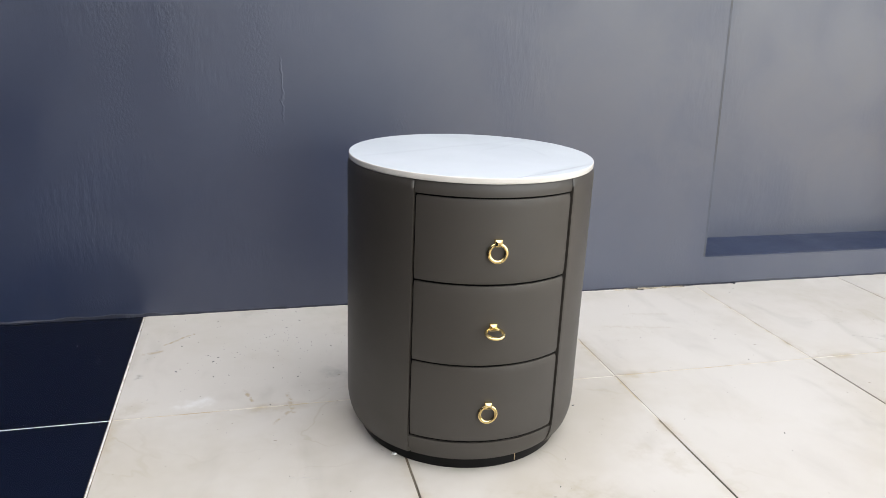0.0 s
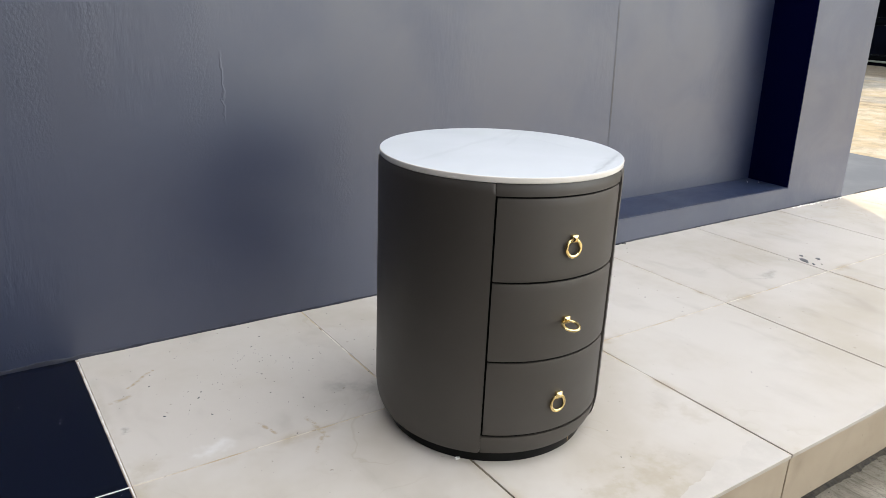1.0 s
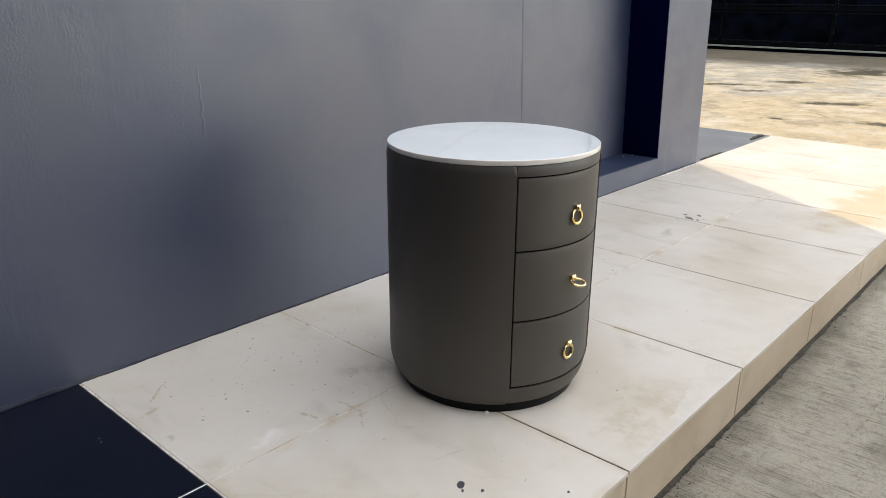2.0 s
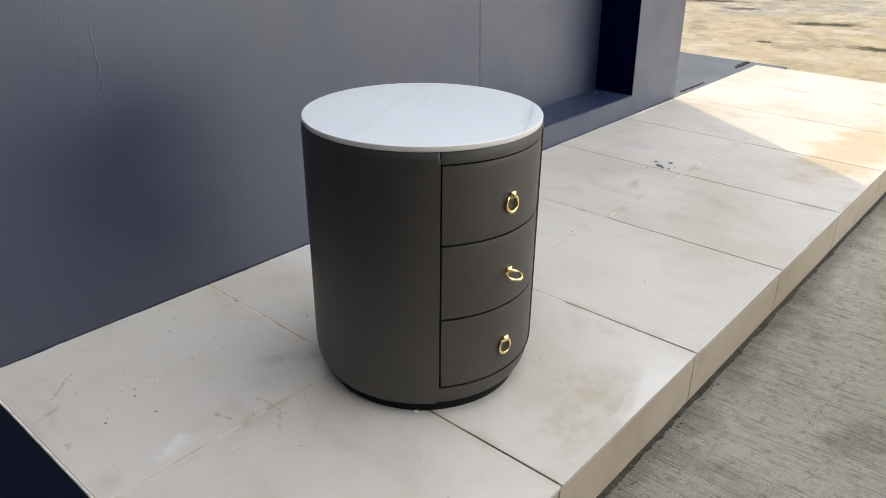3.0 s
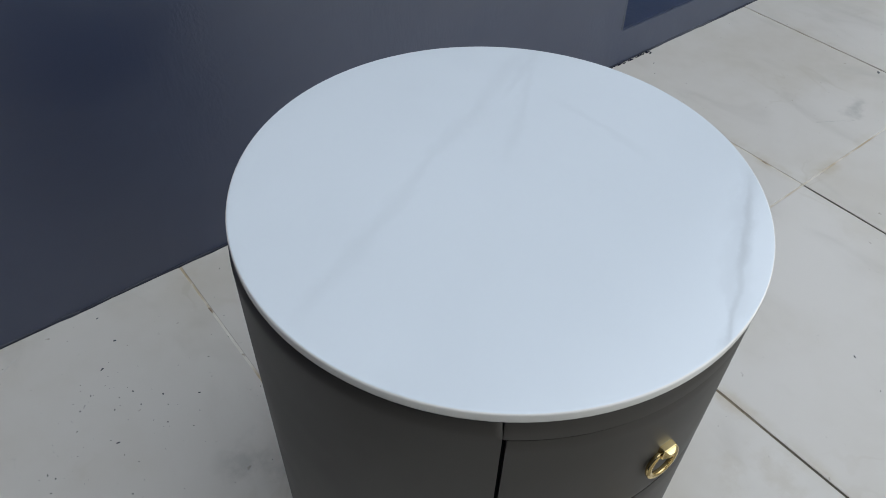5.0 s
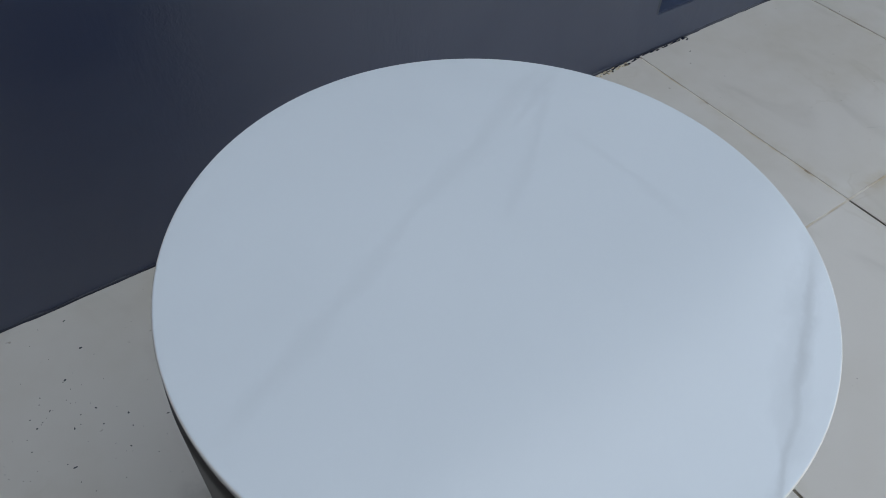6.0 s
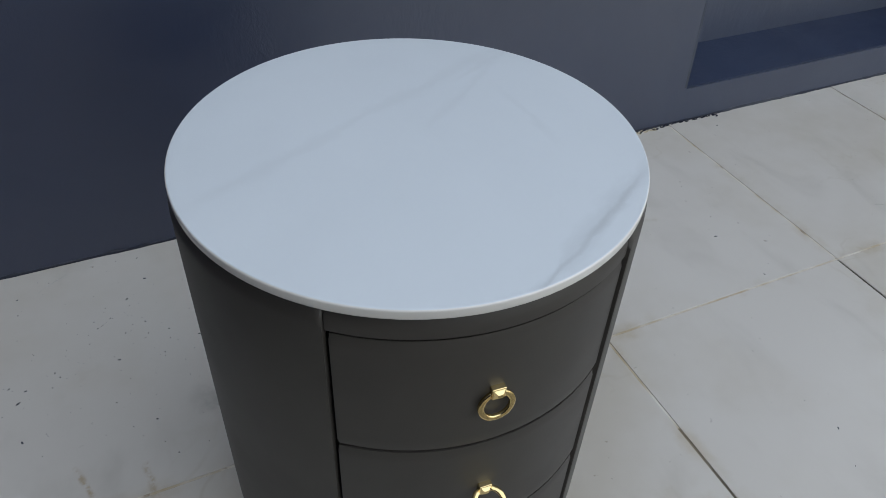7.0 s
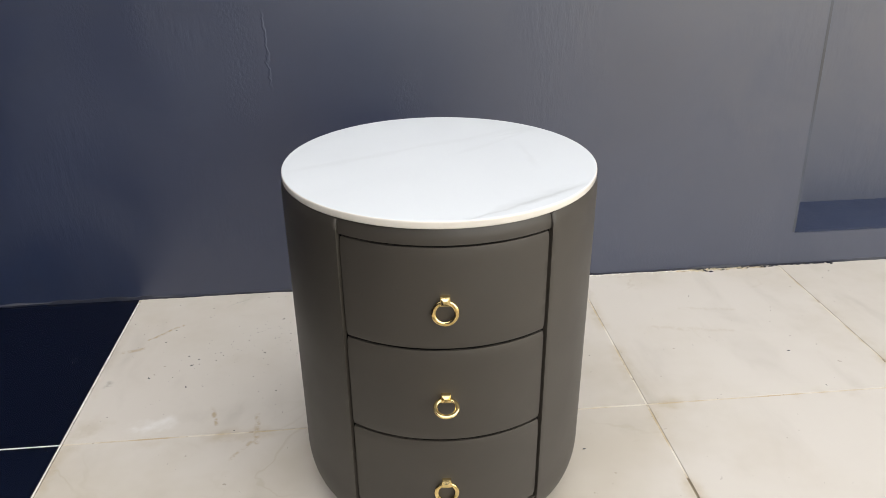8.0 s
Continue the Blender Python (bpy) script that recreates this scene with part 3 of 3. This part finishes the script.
def cabinet():
    c = base("bedside_cabinet", (CX, CY, 0), label="round taupe leather bedside cabinet with three drawers and white stone top", category="bedside cabinet")
    part("plinth", revolved([(0.0, 0.0), (0.2215, 0.0), (0.2225, 0.002), (0.2225, 0.029), (0.0, 0.029)], 0, 2 * math.pi, 96, closed=True), PLINTH, c, "black board plinth", True)
    part("plinth_joint", revolved([(0.222, 0.004), (0.2229, 0.004), (0.2229, 0.026), (0.222, 0.026)], radians(15.6), radians(16.1), 1), TAPE, c, "tan joint line in the plinth")
    # near-black core close behind the fronts puts gap shade into its colour
    part("carcass", revolved([(0.0, 0.0285)] + [(rad(z) - 0.0075, z) for z in (0.0285, 0.04, 0.055, 0.07, 0.085, 0.105, 0.3, 0.57)] + [(0.234, 0.588), (0.0, 0.588)], 0, 2 * math.pi, 96, closed=True), CARCASS, c, "dark inner carcass that blackens the drawer gaps", True)
    part("side_panel", shell(0.027, 0.59, TURNED + HALF + 0.0015, TURNED + 2 * math.pi - HALF - 0.0015, 150, 0.022, 0.006, 0.0006), LEATHER, c, smooth=True)
    part("top_rail", shell(0.567, 0.59, TURNED - HALF, TURNED + HALF, 40, 0.02, 0.0012, -0.0024), LEATHER, c, smooth=True)
    part("bottom_rail", shell(0.027, 0.0732, TURNED - HALF, TURNED + HALF, 40, 0.012, 0.0012, -0.0024), LEATHER, c, smooth=True)
    gap, step, low = 0.0044, 0.1633, 0.0755
    for i, lift in ((2, 6), (1, 77), (0, 4)):
        z0 = low + step * i
        d = part("drawer", shell(z0 + gap / 2, z0 + step - gap / 2, TURNED - HALF + 0.0145, TURNED + HALF - 0.0145, 40, 0.02, 0.0014, -0.0026, 0.0014), LEATHER, c, smooth=True)
        ring_handle(d, z0 + step / 2 + 0.001, lift)
    edge = [(0.0, 0.5905), (0.2465, 0.5905), (0.2488, 0.591), (0.2497, 0.5922), (0.25, 0.594), (0.25, 0.599)]
    edge += [(0.248 + 0.002 * math.cos(a), 0.6005 + 0.002 * math.sin(a)) for a in (0.1, 0.5, 0.95, 1.35)]
    edge += [(0.2475, 0.6025), (0.0, 0.6025)]
    part("stone_top", revolved(edge, 0, 2 * math.pi, 128, closed=True), MARBLE, c, "round white stone top with grey veins", True)


cabinet()


# ---- the gate across the yard ----
def gate():
    gx, w, n, h = 16.3, 2.285, 8, 2.6
    y0 = 3.446 - 4 * w
    g = base("metal_gate", (gx, y0, LOW), label="black sheet metal sliding gate across the yard", category="gate")
    for i in range(n):
        part("panel", box(-0.012, 0.012, i * w + 0.04, (i + 1) * w - 0.04, 0.17, h), GATE_BLACK, g)
    for i in range(n + 1):
        part("post", box(-0.05, 0.02, i * w - 0.03, i * w + 0.03, 0.12, h, 0.006), GATE_BAR, g)
    for z in (0.12, 0.84, 1.72, h - 0.06):
        part("rail", box(-0.045, 0.0, 0, n * w, z, z + 0.08, 0.006), GATE_BAR, g)
    part("track", box(-0.09, -0.03, -1, n * w + 1, 0.07, 0.105, 0.006), GATE_TRACK, g, "pale grey steel running track")
    # black strip below the track, its shadow put into the colour
    part("track_shade", box(-0.03, 0.05, -1, n * w + 1, 0.0, 0.12), GATE_BLACK, g)
    # black boxes paint the punched slots' shade, with a weld spot between each two
    slot = part("slot", box(-0.016, -0.011, 0, 0.1, 0, 0.022), CARCASS, g)
    weld = part("weld", box(-0.018, -0.011, 0, 0.03, 0, 0.008), GATE_WELD, g)
    for row, z in enumerate((0.21, 0.8, 0.955, 1.68)):
        for i in range(round(n * w / 0.155)):
            for ob, dy, dz in ((slot, 0.08, 0.0), (weld, 0.19, 0.006)):
                o = ob.copy() if row or i else ob
                if o is not ob:
                    scene.collection.objects.link(o)
                o.location = (0, dy + i * 0.155, z + dz)


gate()


# ---- tiles: pieces last ----
def tiles():
    floor = base("floor", (0, 0, 0), label="cream glazed floor tiles on a raised platform", category="floor", kind="structure")
    part("bed", box(-10 * T, 8 * T - 0.012, KERB + 0.012, WALL_Y - 0.002, LOW - 0.1, -0.0014), GROUT, floor, "stained grout bed")
    j = 0.0023
    square = box(j, T - j, j, T - j, -0.01, 0, 0.0006, seg=1)
    me_front = part("tile", square, TILE, floor)
    me_front.location = (0, KERB, 0)
    back = part("tile", box(j, T - j, j, WALL_Y - 0.001, -0.01, 0, 0.0006, seg=1), TILE, floor)
    riser = part("riser_tile", box(j, T - j, 0.0055, 0.014, LOW + 0.004, -0.0118, 0.001, seg=1), RISER, floor, "beige riser tile of the platform edge")
    riser.location = (0, KERB, 0)
    for i in range(1, 8):
        for ob in (me_front, back, riser):
            o = ob.copy()
            scene.collection.objects.link(o)
            o.location.x = i * T
    end = part("riser_tile", box(-0.012, -0.0015, j, T - j, LOW + 0.004, -0.0105, 0.001, seg=1), RISER, floor)
    for y in (KERB, 0):
        o = end if y else end.copy()
        if not y:
            scene.collection.objects.link(o)
        o.location = (8 * T, y, 0)
    dark = base("entrance_floor", (0, 0, 0), label="glossy black floor tiles beside the cream platform tiles, extended out of view", category="floor", kind="structure")
    front = part("tile", box(-T + j, -j - 0.001, j, T - j, -0.01, 0, 0.001, seg=1), BLACK_TILE, dark)
    rear = part("tile", box(-T + j, -j - 0.001, j, WALL_Y - j, -0.01, 0, 0.001, seg=1), BLACK_TILE, dark)
    front.location = (-0.001, KERB, 0)
    rear.location = (-0.001, 0, 0)
    # rows south of the kerb are unseen, added to darken reflections and bounce
    for i in range(10):
        for row in range(-8, 1):
            if i or row < -1:
                o = (front if row else rear).copy()
                scene.collection.objects.link(o)
                o.location = (-i * T - 0.001, row * T, 0)
    part("bed", box(-10 * T, -0.002, -8 * T, KERB + 0.011, LOW - 0.1, -0.0014), GROUT, dark, "stained grout bed")
    for i in range(2, 9):
        r = end.copy()
        scene.collection.objects.link(r)
        r.location = (0.012, -i * T, 0)
    part("joint", box(-10 * T, -0.001, -0.0014, 0.0014, -0.004, -0.0003), EDGE, dark, "white joint between the black tiles")
    part("joint", box(-0.0022, 0.0006, KERB + 0.004, WALL_Y - 0.02, -0.004, 0.0004), EDGE, dark, "white joint beside the cream tiles")

    part("joint", box(T - 0.0023, T + 0.0023, 0.003, WALL_Y - 0.002, -0.004, -0.001), PALE_GROUT, floor, "yellowed grout joint")
    part("joint", box(3 * T - 0.0023, 3 * T + 0.0023, 0.003, WALL_Y - 0.002, -0.004, -0.001), PALE_GROUT, floor, "yellowed grout joint")
    part("joint", box(2 * T - 0.0023, 2 * T + 0.0023, -0.22, -0.003, -0.004, -0.0011), PALE_GROUT, floor, "yellowed grout joint")
    part("joint", box(2 * T - 0.0023, 2 * T + 0.0023, 0.003, WALL_Y - 0.002, -0.004, -0.001), PALE_GROUT, floor, "yellowed grout joint")
    part("joint", box(0.004, 8 * T - 0.01, -0.0022, 0.0022, -0.004, -0.0008), PALE_GROUT, floor, "yellowed grout joint")


tiles()


# ---- small things on the floor ----
def crumbs(name, x0, x1, y, z, count, size, material, label, category):
    bm = bmesh.new()
    for _ in range(count):
        made = bmesh.ops.create_icosphere(bm, subdivisions=1, radius=1)["verts"]
        c = Vector((random.uniform(x0, x1), y - abs(random.gauss(0, 0.006)), z))
        a, b, d = (size * random.uniform(0.4, 1.5) for _ in range(3))
        for v in made:
            w = random.uniform(0.75, 1.2)
            v.co = c + Vector((v.co.x * a * 1.6 * w, v.co.y * b * 0.7 * w, max(-0.2, v.co.z) * d * 0.8 * w + d * 0.16))
    tagged(part(name, bm, material), label, category, kind="stuff")


crumbs("plaster_crumbs", 0.95, 1.54, WALL_Y - 0.003, 0, 160, 0.0017, CHALK, "thin white line of bare plaster along the wall foot", "debris")
crumbs("plaster_crumbs", 1.5, 1.76, WALL_Y - 0.004, 0, 110, 0.0028, PLASTER, "pale crumbled plaster along the wall foot", "debris")
crumbs("plaster_crumbs", 3.12, 3.56, WALL_Y - 0.01, 0, 60, 0.0045, CHALK, "white plaster crumbs at the foot of the pier", "debris")
crumbs("mortar_crumbs", 1.55, 1.98, WALL_Y - 0.003, 0, 70, 0.003, MATT_NAVY, "dark broken mortar along the wall foot", "debris")
crumbs("rubble", 4.24, 4.6, 0.846, LOW + 0.03, 46, 0.008, DIRT, "dark rubble behind the platform edge", "debris")
crumbs("rubble", 5.24, 5.5, 0.88, LOW + 0.03, 40, 0.016, DIRT, "dark rubble at the platform corner", "debris")


def chips():
    """Single flakes of white plaster that lie about."""
    for x, y, z, r, place in ((0.582, -0.243, 0.0, 0.0045, "at the foot of the cabinet"), (2.985, 0.75, 0.104, 0.004, "on the recess sill"), (3.03, 0.72, 0.104, 0.003, "on the recess sill")):
        bm = bmesh.new()
        blob(bm, x, y, z, r * 1.5, r, 0.4, 10, 0.4, 0.003)
        tagged(part("plaster_chip", bm, CHALK), "small white plaster chip lying " + place, "chip")


chips()


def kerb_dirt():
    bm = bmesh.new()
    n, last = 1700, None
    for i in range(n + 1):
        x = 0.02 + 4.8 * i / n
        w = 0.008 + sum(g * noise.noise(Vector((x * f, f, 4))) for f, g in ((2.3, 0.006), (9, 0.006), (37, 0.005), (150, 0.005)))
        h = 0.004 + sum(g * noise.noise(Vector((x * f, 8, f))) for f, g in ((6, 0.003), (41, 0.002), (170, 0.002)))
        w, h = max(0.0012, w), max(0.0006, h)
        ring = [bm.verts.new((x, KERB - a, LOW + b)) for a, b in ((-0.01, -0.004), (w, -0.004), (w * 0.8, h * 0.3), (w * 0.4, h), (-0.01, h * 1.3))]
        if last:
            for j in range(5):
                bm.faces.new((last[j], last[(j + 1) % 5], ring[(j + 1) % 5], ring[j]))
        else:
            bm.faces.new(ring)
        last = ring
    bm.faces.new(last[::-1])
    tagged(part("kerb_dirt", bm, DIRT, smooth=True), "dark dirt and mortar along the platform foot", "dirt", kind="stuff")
    bm = bmesh.new()
    for _ in range(420):
        x = random.uniform(0.02, 4.6)
        y = KERB - 0.004 - abs(random.gauss(0, 0.018))
        blob(bm, x, y, LOW - 0.001, 0.0008 + 0.004 * random.random() ** 3, 0.0006 + 0.002 * random.random() ** 2, random.uniform(0, 3), 6, 0.4, random.uniform(0.001, 0.003))
    tagged(part("grit", bm, DIRT), "dark grit scattered on the concrete", "grit", kind="stuff")

    bm = bmesh.new()
    for i in range(60):
        f = i / 59
        x, y = 1.28 + 0.36 * f, -0.853 - 0.02 * f + 0.006 * noise.noise(Vector((f * 7, 2, 0))) + random.gauss(0, 0.0025)
        blob(bm, x, y, LOW - 0.0006, 0.0008 + 0.0035 * random.random() ** 2, random.uniform(0.0005, 0.0013), random.uniform(-0.9, 0.9), 8, 0.5, 0.0008)
    tagged(part("crack", bm, DIRT), "fine dark crack in the yard concrete", "crack", kind="stuff")


kerb_dirt()


def spots():
    """Drops of paint, rusty runs and scuffs on the tiles."""
    def thing(name, bm, material, label, category, kind="stuff"):
        tagged(part(name, bm, material), label, category, kind=kind)
    bm = bmesh.new()
    for dx, dy, r in ((0, 0, 0.02), (0.042, 0.035, 0.01), (0.067, -0.018, 0.013), (-0.008, -0.045, 0.009), (-0.012, -0.022, 0.008), (-0.05, 0.03, 0.005), (0.02, -0.06, 0.005)):
        blob(bm, 2.444 + dx, 0.116 + dy, 0, r * 1.15, r * 0.66, random.uniform(0.6, 1.2), 12, 0.3, 0.0008)
    thing("paint_splash", bm, DRIP, "dark paint drops splashed on the cream tiles", "paint splash")
    bm = bmesh.new()
    for x, y, a, b in ((0.337, -0.374, 0.012, 0.007), (0.352, -0.418, 0.005, 0.004), (0.463, -0.545, 0.005, 0.003), (0.325, -0.39, 0.006, 0.003)):
        blob(bm, x, y, 0, a, b, 0.6, 12, 0.45, 0.0007)
    thing("paint_splash", bm, DRIP, "small grey paint drops near the platform edge", "paint splash")
    # flecks crowd on the tile beside the wall and thin out along the platform
    bm = bmesh.new()
    for _ in range(260):
        near = random.random() < 0.62
        x = random.gauss(0.33, 0.2) if near else random.uniform(0.05, 3.4)
        y = random.gauss(0.33, 0.13) if near else random.uniform(-0.57, 0.56)
        if not (0.02 < x < 4.7 and -0.58 < y < 0.57):
            continue
        if (x - CX) ** 2 + (y - CY) ** 2 < 0.058:
            continue
        r = 0.0004 + 0.0014 * random.random() ** 4
        blob(bm, x, y, 0, r * random.uniform(1, 2.6), r, random.uniform(0, 3.1), 8, 0.4, 0.0006)
    bits = bmesh.new()
    for _ in range(36):
        r = 0.0004 + 0.0012 * random.random() ** 4
        blob(bits, random.uniform(-1.0, -0.02), random.uniform(-0.58, 0.55), 0, r * random.uniform(1, 2), r, random.uniform(0, 3.1), 8, 0.4, 0.0006)
    thing("dust_flecks", bits, PALE_SCUFF, "pale dust flecks on the black tiles", "dust")
    thing("paint_flecks", bm, DRIP, "fine dark paint flecks scattered on the cream tiles", "paint flecks")
    bm = bmesh.new()
    for x0, y0, x1, y1, w, bend in ((2.047, 0.115, 2.133, 0.063, 0.0016, 0.003), (0.24, 0.52, 0.3, 0.56, 0.002, 0.004), (0.36, -0.28, 0.43, -0.3, 0.0012, 0), (0.2, -0.35, 0.26, -0.33, 0.0012, 0)):
        ribbon(bm, x0, y0, x1, y1, w, bend)
    thing("scuffs", bm, PALE_SCUFF, "thin grey scuffs and scratches on the tiles", "scuffs")


def ribbon(bm, x0, y0, x1, y1, w, bend, n=18):
    d = Vector((x1 - x0, y1 - y0, 0))
    side = Vector((-d.y, d.x, 0)).normalized()
    last = None
    for i in range(n + 1):
        f = i / n
        c = Vector((x0, y0, 0)) + d * f + side * (bend * math.sin(f * math.pi) + 0.004 * noise.noise(Vector((x0 * 50 + f * 5, y0 * 9, 0))))
        half = w * (0.25 + 0.75 * math.sin(f * math.pi)) * random.uniform(0.4, 1.2) / 2
        row = [bm.verts.new(c - side * half), bm.verts.new(c + Vector((0, 0, 0.0005))), bm.verts.new(c + side * half)]
        if last:
            bm.faces.new((last[0], last[1], row[1], row[0]))
            bm.faces.new((last[1], last[2], row[2], row[1]))
        last = row



def gloss_film():
    """An added glossy film that mirrors the sky along the platform's edge."""
    bm = bmesh.new()
    for x0, x1, wide in ((0.62, 1.198, lambda x: 0.007 if x < 0.845 else 0.028 + 0.045 * min(1.0, (x - 0.845) / 0.25)), (1.49, 1.803, lambda x: 0.004 + 0.028 * (x - 1.49) / 0.3)):
        n, last = 160, None
        for i in range(n + 1):
            x = x0 + (x1 - x0) * i / n
            w = wide(x) * (1 + 0.35 * noise.noise(Vector((x * 14, 0, 0))) + 0.15 * noise.noise(Vector((x * 60, 4, 0))))
            row = [bm.verts.new((x, KERB + a, b)) for a, b in ((0.0035, 0.0003), (0.0035 + w * 0.9, 0.0003), (0.0035 + w, 0.0))]
            if last:
                for j in range(2):
                    bm.faces.new((last[j], last[j + 1], row[j + 1], row[j]))
            last = row
    tagged(part("gloss_film", bm, GLOSSY, smooth=True), "thin glossy film mirroring the sky along the platform edge", "water", kind="stuff")


spots()
gloss_film()
